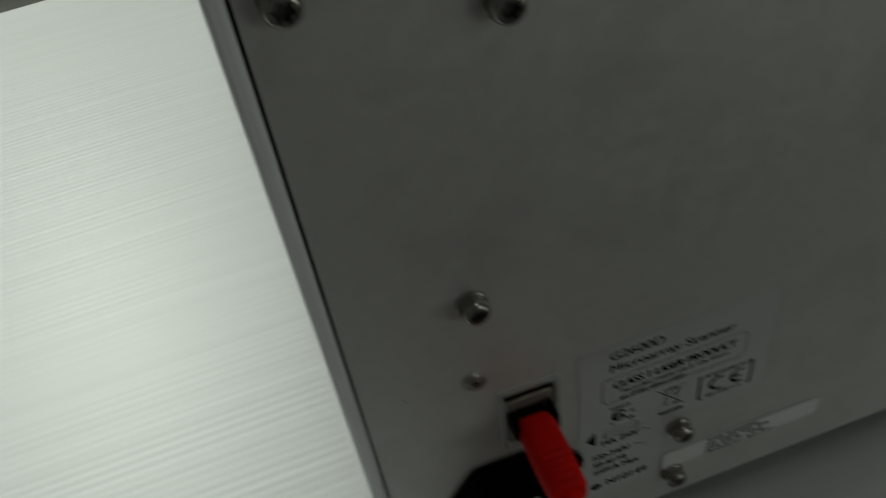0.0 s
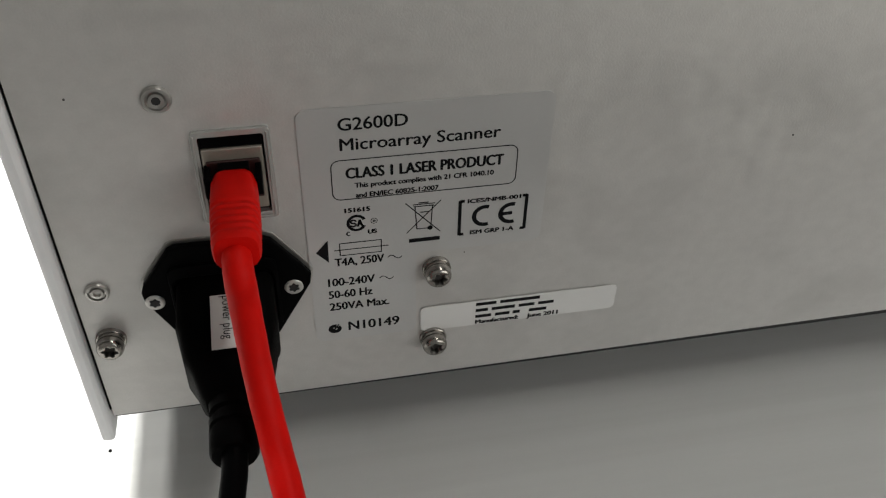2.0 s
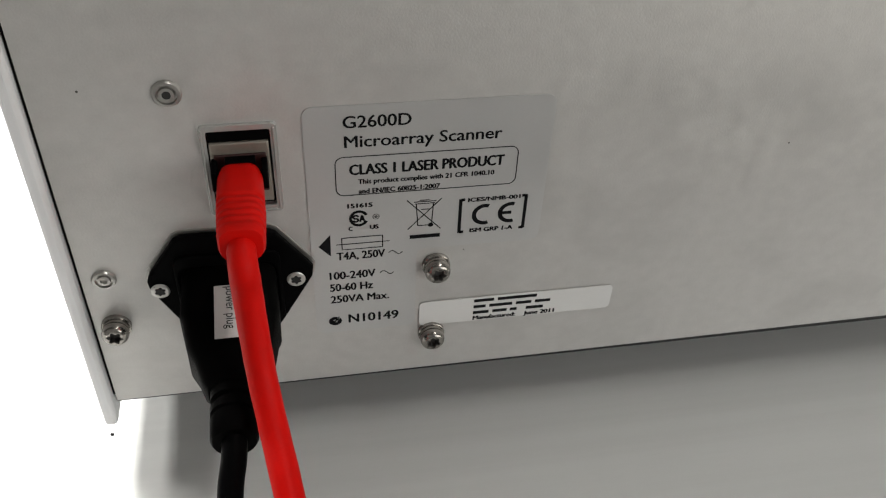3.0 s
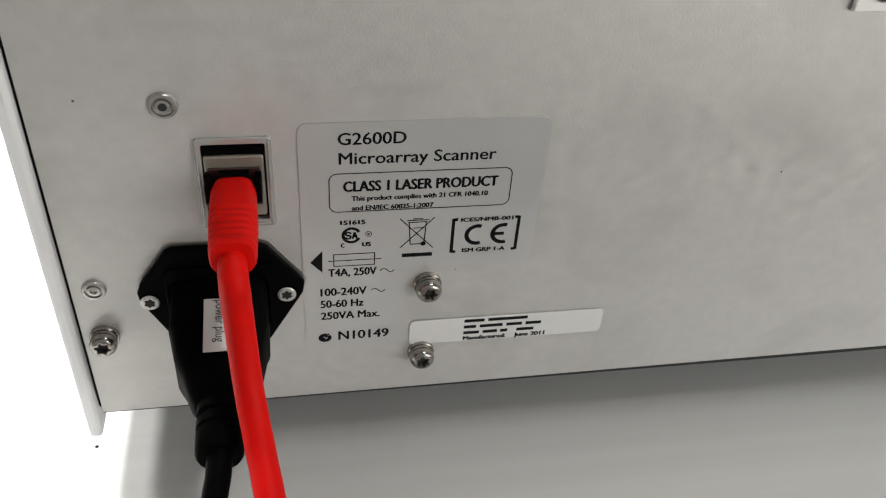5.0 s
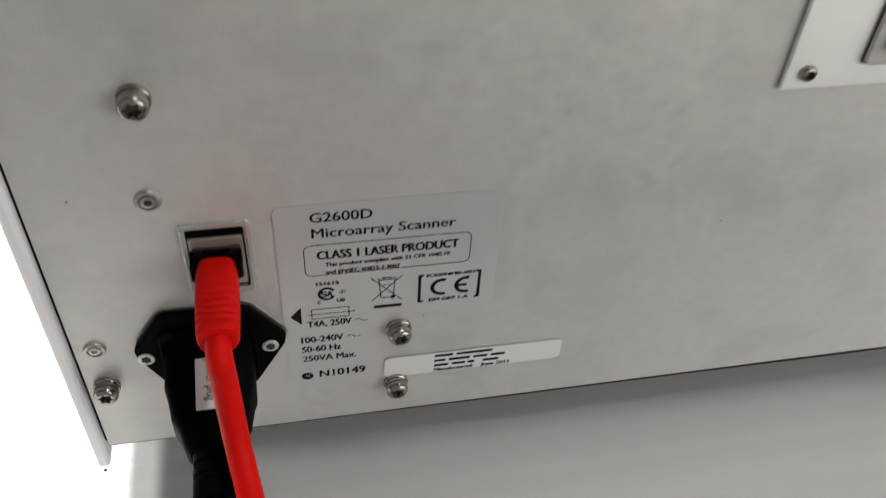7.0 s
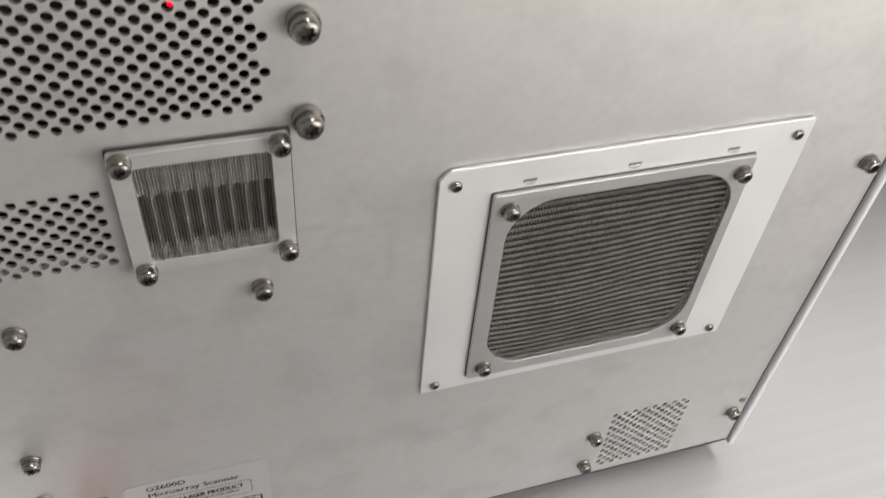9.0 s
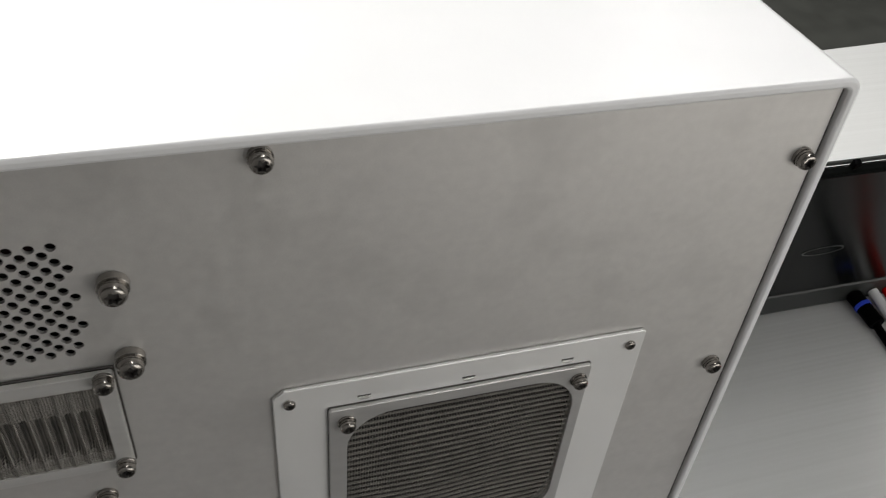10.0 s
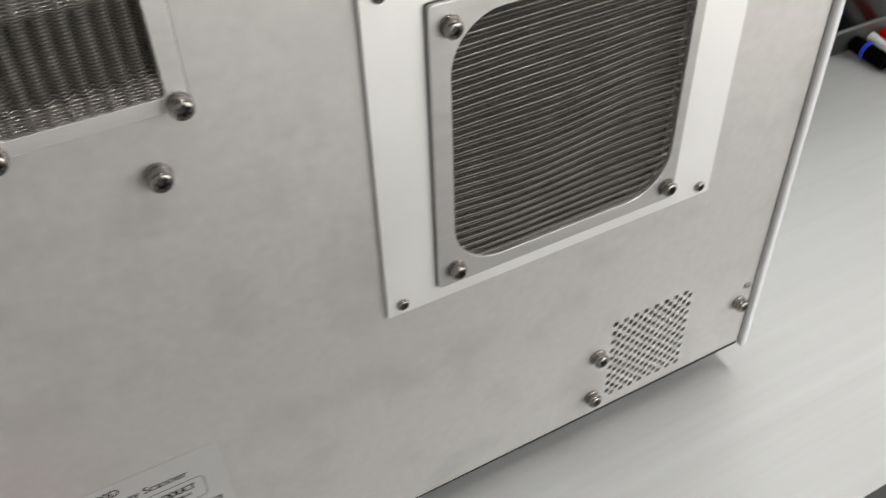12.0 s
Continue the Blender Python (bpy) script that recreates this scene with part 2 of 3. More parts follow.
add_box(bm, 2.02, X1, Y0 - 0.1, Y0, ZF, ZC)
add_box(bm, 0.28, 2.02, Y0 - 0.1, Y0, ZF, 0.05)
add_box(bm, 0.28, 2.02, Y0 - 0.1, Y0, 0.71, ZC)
tagged(part("wall_south", bm, M_WALL), "plain painted wall with an opening added for the fill lamp", "wall", kind="structure")

# ---- bench ----
BX0, BX1, BY0 = -1.0, 1.75, -0.102
FAR0, FAR1 = 0.586, 0.744
bench = tagged(empty("lab_bench", 0.3, 0.25, ZF), "light grey laminate laboratory bench with a finely ribbed top", "bench")
OFF = Vector((0.3, 0.25, ZF))


def under(ob, parent, off):
    ob.parent = parent
    ob.location = ob.location - off
    return ob


bm = bmesh.new()
RIB = 0.0055
n_rows = int((FAR1 - BY0) / RIB) * 8
prev = None
for i in range(n_rows + 1):
    k = i / 8
    uneven = 0.6 + 0.4 * math.sin(1.7 * int(k) + 2.0 * math.sin(0.9 * int(k)))
    z = -0.00007 * uneven * (1 - math.cos(2 * math.pi * k)) / 2
    row = [bm.verts.new((BX0, BY0 + (FAR0 - BY0) * i / n_rows, z)), bm.verts.new((BX1, BY0 + (FAR1 - BY0) * i / n_rows, z))]
    if prev:
        bm.faces.new((prev[0], prev[1], row[1], row[0]))
    prev = row
worktop = under(part("ribbed_top", bm, M_BENCH, smooth=True, normals=False), bench, OFF)
bm = box(BX0, BX1, BY0, FAR1, -0.032, -0.0006)
for v in bm.verts:
    if v.co.x < 0 and v.co.y > 0.3:
        v.co.y = FAR0
under(part("worktop", bm, M_BENCHEDGE), bench, OFF)
for lx in (BX0 + 0.05, BX1 - 0.09):
    for ly in (BY0 + 0.03, FAR0 - 0.07):
        under(part("leg", box(lx, lx + 0.04, ly, ly + 0.04, ZF, -0.032), M_BENCHEDGE), bench, OFF)

crumb = part("crumb", lathe([(0, 0), (0.0007, 0.0001), (0.0005, 0.0004), (0, 0.0005)], 7), M_INK)
crumb.matrix_world = pose(0.0028, 0.0060, 0.0, 90, 0, 20)
tagged(crumb, "tiny dark crumb lying on the bench", "debris")

# ---- scanner ----
scanner = tagged(empty("microarray_scanner", 0.2235, 0.3, 0), "bare aluminium back of a white laboratory microarray scanner on a bench", "lab instrument")
SO = Vector((0.2235, 0.3, 0))
PX0, PX1, PZ0, PZ1 = 0.0097, 0.4376, 0.0250, 0.4183
CX0, CX1, CZ0, CZ1, DEEP = 0.0046, 0.4428, 0.0155, 0.4224, 0.60

# cover: folded sheet with rounded top corners
t = 0.0042
outer = [(CX1, CZ0 + 0.0065)] + [p for p in rounded(CX0, CX1, CZ0 - 0.1, CZ1, 0.006, 5) if p[1] > 0.1] + [(CX0, CZ0)]
inner = [(CX0 + t, CZ0)] + [p for p in rounded(CX0 + t, CX1 - t, CZ0 - 0.1, CZ1 - t, 0.003, 5) if p[1] > 0.1][::-1] + [(CX1 - t, CZ0 + 0.0065)]
cover = under(part("cover", prism(outer + inner, -0.0032, DEEP), M_COVER, bevel=0.0013, smooth=True), scanner, SO)
cover["label"] = "white painted folded sheet metal cover"


# vents: staggered round holes
def lattice(xa, za, cols, rows):
    return [(xa - 0.0064 * j, za - 0.0064 * k) for j in range(cols) for k in range(rows)]


HOLE = 0.00178
holes = lattice(0.1557, 0.3866, 18, 8)
holes += lattice(0.1525, 0.3834, 17, 8) + [(0.1589, 0.3834 - 0.0064 * k) for k in (1, 3, 5)]
holes += lattice(0.1003, 0.3112, 9, 6) + lattice(0.0971, 0.3080, 9, 5)
holes += lattice(0.3867, 0.0890, 8, 9) + lattice(0.3899, 0.0858, 8, 9)

JACK = (0.0484, 0.0681, 0.0964, 0.1246)
loops = [[(PX0, PZ0 - 0.0010), (PX1, PZ0 + 0.0014), (PX1, PZ1), (PX0, PZ1)]] + [circle(x, z, HOLE if x < 0.3 else 0.00165, 12, 0.26) for x, z in holes]
loops.append(rounded(JACK[0] + 0.001, JACK[1] - 0.001, JACK[2] + 0.001, JACK[3] - 0.001, 0.001, 2))
loops.append(rounded(0.248, 0.356, 0.171, 0.280, 0.02, 5))
loops.append(rounded(0.1125, 0.1585, 0.2795, 0.3235, 0.003, 2))
panel = under(part("back_panel", slab(loops, 0.0, 0.0015, back=False), M_PANEL), scanner, SO)
panel["label"] = "dull chromated aluminium back panel with round vent holes"
# chassis behind the panel, near black to paint in the shade of vents and edge gaps
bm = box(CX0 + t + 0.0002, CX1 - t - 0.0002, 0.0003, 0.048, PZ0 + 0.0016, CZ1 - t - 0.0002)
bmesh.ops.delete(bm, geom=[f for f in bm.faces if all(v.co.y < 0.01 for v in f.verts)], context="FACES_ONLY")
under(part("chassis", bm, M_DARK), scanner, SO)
# near-black pan whose front edge draws the line of shade below the panel
bm = box(PX0, PX1, 0.0003, 0.585, PZ0 - 0.0014, PZ0 + 0.0008)
for v in bm.verts:
    v.co.z -= 0.0003 if v.co.x < 0.2 else 0.0
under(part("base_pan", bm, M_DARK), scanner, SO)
for za, zb in ((0.3095, 0.316), (0.274, 0.2812)):
    under(part("inner_bracket", box(0.042, 0.106, 0.0035, 0.0045, za, zb), M_PLATE), scanner, SO)
for fx in (0.06, 0.385):
    for fy in (0.06, 0.54):
        f = part("foot", lathe([(0, 0), (0.012, 0), (0.014, 0.003), (0.014, 0.0268), (0, 0.0268)], 20), M_MATTE, smooth=True)
        f.matrix_world = pose(fx, fy, 0, 90)
        under(f, scanner, SO)
under(part("front_panel", box(CX0 + 0.0045, CX1 - 0.0045, DEEP - 0.012, DEEP - 0.002, PZ0 + 0.002, CZ1 - 0.005), M_COVER), scanner, SO)
led = part("status_led", lathe([(0, -0.0013), (0.0009, -0.001), (0.0013, 0), (0.0013, 0.002), (0, 0.002)], 12), M_LED, smooth=True)
led.location = (0.1343, 0.045, 0.352)
under(led, scanner, SO)


def screw_mesh(r, tall, washer, lock):
    """Pan head with a six-lobe recess over a lock washer and a flat washer, axis along -y, base at y = 0."""
    y = 0.0
    prof = [(0, 0)]
    if washer:
        prof += [(washer, 0), (washer, -0.0007), (washer - 0.0002, -0.0009)]
        y = -0.0009
    if lock:
        prof += [(r * 0.78, y), (r * 0.98, y - 0.00005), (r * 0.98, y - 0.0011), (r * 0.8, y - 0.00115)]
        y -= 0.00125
    prof += [(r * 0.9, y), (r, y - 0.0003), (r, y - tall * 0.45), (r * 0.93, y - tall * 0.72), (r * 0.82, y - tall * 0.9), (r * 0.68, y - tall)]
    k = len(prof)
    prof += [(r * 0.52, y - tall), (r * 0.49, y - tall * 0.93), (r * 0.46, y - tall * 0.35), (0, y - tall * 0.3)]
    return lathe(prof, 36, 0.2, k)


def recipe(r, tall, washer, lock, spacer=0.0):
    bm = screw_mesh(r, tall, washer, lock)
    if spacer:
        # an extra plain sleeve under the washer
        for v in bm.verts:
            if v.co.y < -1e-6:
                v.co.y -= spacer
    ob = part("screw", bm, M_STEEL, smooth=True)
    # recess faces are coloured near black for the shade inside them
    ob.data.materials.append(M_SHADE_SPECKS)
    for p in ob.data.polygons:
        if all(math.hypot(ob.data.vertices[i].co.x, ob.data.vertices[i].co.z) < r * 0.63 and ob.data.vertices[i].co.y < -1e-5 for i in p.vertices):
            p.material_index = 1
    return ob


rng = random.Random(4)
first = {}


def screw(kind, x, z, y, parent, off, label=""):
    sizes = {"case": (0.0039, 0.0030, 0.0043, True, 0.0006), "large": (0.0047, 0.0034, 0.0054, True, 0.0024), "filter": (0.0034, 0.0024, 0.0040, True),
             "small": (0.0025, 0.0018, 0.0, False), "guard": (0.0037, 0.0030, 0.0039, True), "flat": (0.0027, 0.0006, 0.0, False)}
    if kind not in first:
        first[kind] = recipe(*sizes[kind])
        ob = first[kind]
        if kind == "flat":
            ob.data.materials[0] = M_BRIGHT
    else:
        ob = new("screw", first[kind].data)
    ob.parent = parent
    ob.location = Vector((x, y, z)) - off
    ob.rotation_euler = (0, rng.uniform(0, 1.0), 0)
    if label:
        ob["label"] = label
    if kind == "flat":
        # black star laid on the head for the shade in its recess
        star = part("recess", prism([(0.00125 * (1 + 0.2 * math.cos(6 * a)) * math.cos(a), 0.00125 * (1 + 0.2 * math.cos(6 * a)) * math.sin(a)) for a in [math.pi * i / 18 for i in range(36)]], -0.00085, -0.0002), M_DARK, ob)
    return ob


ZERO = Vector((0, 0, 0))
for kind, x, z in (("case", 0.016, 0.0575), ("case", 0.1117, 0.0707), ("case", 0.1110, 0.0417), ("case", 0.222, 0.413), ("case", 0.431, 0.387),
                   ("case", 0.4275, 0.267), ("case", 0.4285, 0.062), ("case", 0.332, 0.071), ("case", 0.331, 0.040), ("large", 0.1713, 0.3685),
                   ("large", 0.1713, 0.3322), ("case", 0.1504, 0.2533), ("case", 0.045, 0.167), ("case", 0.060, 0.250), ("case", 0.018, 0.262)):
    screw(kind, x, z, -0.0001, panel, ZERO)


def rivet(x, z, r, hollow_shade=False):
    bm = lathe([(0, 0.0), (r, 0.0), (r, -0.0005), (r * 0.9, -0.0010), (r * 0.72, -0.0011), (r * 0.70, -0.0003), (r * 0.56, -0.0002), (r * 0.50, -0.0010), (r * 0.30, -0.0011), (r * 0.22, -0.0004), (0, -0.0003)], 28)
    ob = part("rivet", bm, M_ZINC, smooth=True)
    ob.parent = panel
    ob.location = (x, -0.0001, z)
    if hollow_shade:
        # solid black disc painted in for the shade of the open centre
        hole = part("hollow_shade", prism(circle(0, 0, r * 0.3, 14), -0.00115, -0.0002), M_DARK)
        hole.parent = panel
        hole.location = (x, -0.0001, z)


rivet(0.0425, 0.1342, 0.0037, True)
rivet(0.0161, 0.0758, 0.0034)
rivet(0.4325, 0.073, 0.0022)

for x, z, r in ((0.2172, 0.1063, 0.00028), (0.0219, 0.1359, 0.00032), (0.1201, 0.0754, 0.0002)):
    part("speck", prism(circle(x, z, r, 7), -0.00012, -0.00002), M_SHADE_SPECKS, panel, "tiny dark speck of dirt")

# ---- fan plate and fan filter ----
c = 0.0045
plate_loop = [(0.2195, 0.1575), (0.3845, 0.1575), (0.3845, 0.2990), (0.3832, 0.3003), (0.2195 + c, 0.3003), (0.2195, 0.3003 - c)]
plate = under(part("fan_plate", slab([plate_loop, rounded(0.246, 0.358, 0.169, 0.282, 0.02, 5)], -0.002, -0.0002), M_PLATE, bevel=0.0004), scanner, SO)
plate["label"] = "bright plain aluminium mounting plate with a chamfered corner"
for x in (0.226, 0.3777):
    for z in (0.2925, 0.163):
        screw("small", x, z, -0.002, plate, ZERO)
for x in (0.2567, 0.3022, 0.3480):
    pts = [(x - 0.0028, 0.2895)] + [(x + 0.0028 * math.cos(radians(a)), 0.2895 - 0.0016 * math.sin(radians(a))) for a in range(180, -1, -20)][1:]
    part("tab", prism(pts, -0.0028, -0.0019), M_FRAME, plate, bevel=0.0003)
    # dark bar painted in for the shade of an open slot
    part("slot", box(x - 0.0029, x + 0.0029, -0.00215, -0.0019, 0.28965, 0.29025), M_SHADE_SPECKS, plate, "narrow dark slot above a pressed tab")

fan_filter = under(empty("fan_filter", 0.300, -0.002, 0.2255), scanner, SO)
FO = Vector((0.300, -0.002, 0.2255))
ff = part("frame", slab([rounded(0.2416, 0.3598, 0.1655, 0.2857, 0.0012, 2), rounded(0.2492, 0.3548, 0.1722, 0.2795, 0.021, 8)], -0.0044, -0.0021), M_FRAME, bevel=0.0005)
under(ff, fan_filter, FO)
# dark sheet a hair larger than the frame, painting in its shadow gap
under(part("dark_backing", slab([rounded(0.2413, 0.3601, 0.1651, 0.2861, 0.001, 2), rounded(0.2486, 0.3554, 0.1716, 0.2801, 0.02, 5)], -0.0026, -0.00205), M_SHADE_SPECKS), fan_filter, FO)
for x in (0.249, 0.3545):
    for z in (0.2775, 0.1735):
        screw("filter", x, z, -0.0044, fan_filter, FO)


def woven(x0, x1, z0, z1, pitch, y, depth, pleats, across, wire, fold=0.0, wavy=0.0, mat=None):
    """Woven wire cloth: wires both ways that pass over and under one another, laid in pleats."""
    verts, faces = [], []

    def height(u, v):
        w = u if across else v
        d = depth * 0.5 * (1 - math.cos(2 * math.pi * pleats * w))
        if fold:
            e = v
            d *= min(1.0, max(0.0, min(e - 0.13, 0.72 - e) / fold))
        return d

    def sag(u, v):
        return (z1 - z0) * wavy * math.sin(math.pi * v) * (math.sin(4.4 * u + 1.5 * v) + 0.3 * math.sin(9.0 * u - 5.0 * v))

    def wire_run(pts, side):
        base = len(verts)
        for p in pts:
            verts.extend([(p[0] - side[0], p[1] + wire * 0.5, p[2] - side[1]), (p[0], p[1] - wire * 0.7, p[2]), (p[0] + side[0], p[1] + wire * 0.5, p[2] + side[1])])
        for i in range(len(pts) - 1):
            a, b = base + 3 * i, base + 3 * i + 3
            faces.append((a, a + 1, b + 1, b))
            faces.append((a + 1, a + 2, b + 2, b + 1))

    nx, nz = int((x1 - x0) / pitch), int((z1 - z0) / pitch)
    for j in range(nz + 1):
        v = j / nz
        run = []
        for i in range(2 * nx + 1):
            u = i / (2 * nx)
            over = (1 if (i // 2 + j) % 2 else -1) if i % 2 == 0 else 0
            run.append((x0 + (x1 - x0) * u, y + height(u, v) + over * wire * 0.55, z0 + (z1 - z0) * v - sag(u, v)))
        wire_run(run, (0.0, wire))
    for i in range(nx + 1):
        u = i / nx
        run = []
        for j in range(2 * nz + 1):
            v = j / (2 * nz)
            over = (-1 if (j // 2 + i) % 2 else 1) if j % 2 == 0 else 0
            run.append((x0 + (x1 - x0) * u, y + height(u, v) + over * wire * 0.55, z0 + (z1 - z0) * v - sag(u, v)))
        wire_run(run, (wire, 0.0))
    me = bpy.data.meshes.new("wire_cloth")
    me.from_pydata(verts, [], faces)
    me.materials.append(mat or M_WIRE)
    return new("wire_cloth", me)


cloth = woven(0.2480, 0.3560, 0.1710, 0.2805, 0.001258, -0.0036, 0.0021, 29, False, 0.00018, wavy=0.017)
under(cloth, fan_filter, FO)
tagged(cloth, "grey woven wire filter cloth in shallow horizontal pleats", kind="stuff")
# added black sheet, the painted shade seen between the wires
under(part("mesh_shade", box(0.2482, 0.3558, 0.003, 0.005, 0.1712, 0.2803), M_DARK), fan_filter, FO)

# ---- vent filter ----
vent_filter = under(empty("vent_filter", 0.1355, -0.001, 0.302), scanner, SO)
VO = Vector((0.1355, -0.001, 0.302))
# dark sheet that draws a dark line round the frame
under(part("dark_backing", slab([rounded(0.1061, 0.1653, 0.2742, 0.3297, 0.001, 2), rounded(0.113, 0.158, 0.280, 0.323, 0.002, 3)], -0.0012, -0.0002), M_SHADE_SPECKS, bevel=0.0002), vent_filter, VO)
under(part("frame", slab([rounded(0.1066, 0.1646, 0.2747, 0.3292, 0.0012, 2), rounded(0.1132, 0.1582, 0.2798, 0.3230, 0.002, 3)], -0.0042, -0.0013), M_GUARD, bevel=0.0006), vent_filter, VO)
cloth = woven(0.1124, 0.1588, 0.2790, 0.3238, 0.00103, -0.0032, 0.0044, 9, True, 0.0002, 0.09, mat=M_WIRE_LIGHT)
under(cloth, vent_filter, VO)
tagged(cloth, "grey woven wire filter cloth in deep upright pleats", kind="stuff")
for za, zb in ((0.3112, 0.3236), (0.2792, 0.2855)):
    strip = woven(0.1124, 0.1588, za, zb, 0.00088, -0.0037, 0.0022, 9, True, 0.00023, mat=M_WIRE_FLAT)
    under(strip, vent_filter, VO)
    tagged(strip, "flattened end of the pleated wire cloth", kind="stuff")
# same added black sheet for the shade behind this cloth
under(part("mesh_shade", box(0.1127, 0.1583, 0.0035, 0.0045, 0.2797, 0.3233), M_DARK), vent_filter, VO)
for x, z in ((0.1105, 0.3265), (0.1612, 0.3268), (0.1108, 0.2762), (0.1612, 0.2768)):
    screw("guard", x, z, -0.0042, vent_filter, VO)

# ---- network jack ----
jack = under(empty("network_jack", 0.058, 0.0, 0.11), scanner, SO)
JO = Vector((0.058, 0.0, 0.11))
under(part("bezel", slab([rounded(*JACK, 0.0012, 3), rounded(0.0501, 0.0663, 0.0985, 0.1229, 0.0006, 2)], -0.0012, 0.006), M_BEZEL, bevel=0.0004), jack, JO)
for name, loop in (("lip_side", (0.0488, 0.0494, 0.0975, 0.1235)), ("lip_side", (0.0669, 0.0675, 0.0975, 0.1235)), ("lip_foot", (0.0500, 0.0664, 0.0970, 0.0976))):
    under(part(name, box(loop[0], loop[1], -0.0016, -0.00092, loop[2], loop[3]), M_BEZEL, bevel=0.0002), jack, JO)
under(part("socket", slab([rounded(0.0499, 0.0663, 0.0986, 0.1233, 0.0005, 2), rounded(0.0503, 0.0661, 0.0990, 0.1229, 0.0005, 2)], 0.0004, 0.014), M_BLACK, bevel=0.0002), jack, JO)
under(part("housing", box(0.0504, 0.0660, -0.0006, 0.0135, 0.1194, 0.1226), M_BLACK, bevel=0.0003), jack, JO)
under(part("socket_back", box(0.0501, 0.0661, 0.0142, 0.015, 0.0988, 0.1231), M_DARK), jack, JO)

# ---- power inlet ----
inlet = under(empty("power_inlet", 0.0505, 0.0, 0.072), scanner, SO)
IO = Vector((0.0505, 0.0, 0.072))
fl = [(0.0375, 0.0545), (0.0640, 0.0545), (0.0743, 0.0725), (0.0748, 0.0760), (0.0734, 0.0782), (0.0650, 0.0897), (0.0628, 0.0907), (0.0390, 0.0907), (0.0370, 0.0897), (0.0290, 0.0782), (0.0280, 0.0755), (0.0284, 0.0725)]
under(part("rim", prism([(0.0508 + (x - 0.0508) * 1.03, 0.0735 + (z - 0.0735) * 1.035) for x, z in fl], -0.0006, -0.0001), M_ZINC), inlet, IO)
under(part("flange", prism(fl, -0.0034, -0.0007), M_BLACK, bevel=0.0007), inlet, IO)
under(part("socket_collar", slab([rounded(0.0360, 0.0656, 0.0575, 0.0850, 0.003, 3), rounded(0.0372, 0.0643, 0.0600, 0.0810, 0.003, 3)], -0.0046, -0.0035), M_BLACK, bevel=0.0005), inlet, IO)
for x in (0.0312, 0.0696):
    screw("flat", x, 0.0726, -0.0034, inlet, IO, "small bright countersunk six-lobe screw")

# ---- rating label ----
label_ob = under(empty("rating_label", 0.108, -0.0001, 0.09), scanner, SO)
LO = Vector((0.108, -0.0001, 0.09))


def corner(cx, cz, r, a0, n=5, sweep=90):
    return [(cx + r * math.cos(radians(a0 + sweep * i / n)), cz + r * math.sin(radians(a0 + sweep * i / n))) for i in range(n + 1)]


r = 0.0028
outline = corner(0.1430 - r, 0.1279 - r, r, 0) + corner(0.0746 + r, 0.1279 - r, r, 90) + corner(0.0746 + r, 0.0456 + r, r, 180) + corner(0.1056 - r, 0.0456 + r, r, 270)
outline += [(0.1056 + 0.002 + 0.002 * math.cos(radians(a)), 0.0774 - 0.002 + 0.002 * math.sin(radians(a))) for a in (180, 150, 120, 90)] + corner(0.1430 - r, 0.0774 + r, r, 270)
film = slab([outline], -0.0003, -0.0001)
under(part("film", film, M_FILM), label_ob, LO)
INK = -0.00036


def words(text, x0, x1, z, cap, heavy=0.0, parent=None, off=None, name="text_line"):
    """Lettering fitted between x0 and x1 on the base line z with capitals cap high."""
    cu = bpy.data.curves.new("text", "FONT")
    cu.body, cu.size, cu.offset, cu.resolution_u = text, 1.0, 0.0, 3
    tmp = new("text", cu)
    me = bpy.data.meshes.new_from_object(tmp.evaluated_get(bpy.context.evaluated_depsgraph_get()))
    bpy.data.objects.remove(tmp)
    xs = [v.co.x for v in me.vertices]
    lo, hi = min(xs), max(xs)
    wide = cap * 2.2 * heavy + 0.00014
    sx, sz = (x1 - x0 - wide) / (hi - lo), cap / 0.70
    # struck several times a hair apart, which thickens the stems
    verts, faces, n = [], [], len(me.vertices)
    for k, (dx, dz) in enumerate(((0, 0), (0.5, 0.25), (1, 0), (0.5, -0.25))):
        verts += [(x0 + (v.co.x - lo) * sx + dx * wide, INK - k * 4e-6, z + v.co.y * sz + dz * wide) for v in me.vertices]
        faces += [[i + k * n for i in p.vertices] for p in me.polygons]
    me = bpy.data.meshes.new(name)
    me.from_pydata(verts, [], faces)
    me.materials.append(M_INK)
    ob = new(name, me)
    return under(ob, parent or label_ob, off or LO)


def ink(bm, name="mark", parent=None, off=None):
    return under(part(name, bm, M_INK), parent or label_ob, off or LO)


def stroke(bm, x0, z0, x1, z1, w):
    d = Vector((x1 - x0, z1 - z0)).normalized() * w / 2
    v = [bm.verts.new((x, INK, z)) for x, z in ((x0 - d.y, z0 + d.x), (x0 + d.y, z0 - d.x), (x1 + d.y, z1 - d.x), (x1 - d.y, z1 + d.x))]
    bm.faces.new(v)
    return bm


def outline_ring(loop_out, loop_in):
    bm = bmesh.new()
    a = [bm.verts.new((x, INK, z)) for x, z in loop_out]
    b = [bm.verts.new((x, INK, z)) for x, z in loop_in]
    for i in range(len(a)):
        bm.faces.new((a[i - 1], a[i], b[i], b[i - 1]))
    return bm


def arc(bm, cx, cz, rx, rz, w, a0, a1, n=16):
    for i in range(n):
        p, q = radians(a0 + (a1 - a0) * i / n), radians(a0 + (a1 - a0) * (i + 1) / n)
        v = [bm.verts.new((cx + (rx + k) * math.cos(t), INK, cz + (rz + k) * math.sin(t))) for t, k in ((p, -w / 2), (p, w / 2), (q, w / 2), (q, -w / 2))]
        bm.faces.new(v)
    return bm


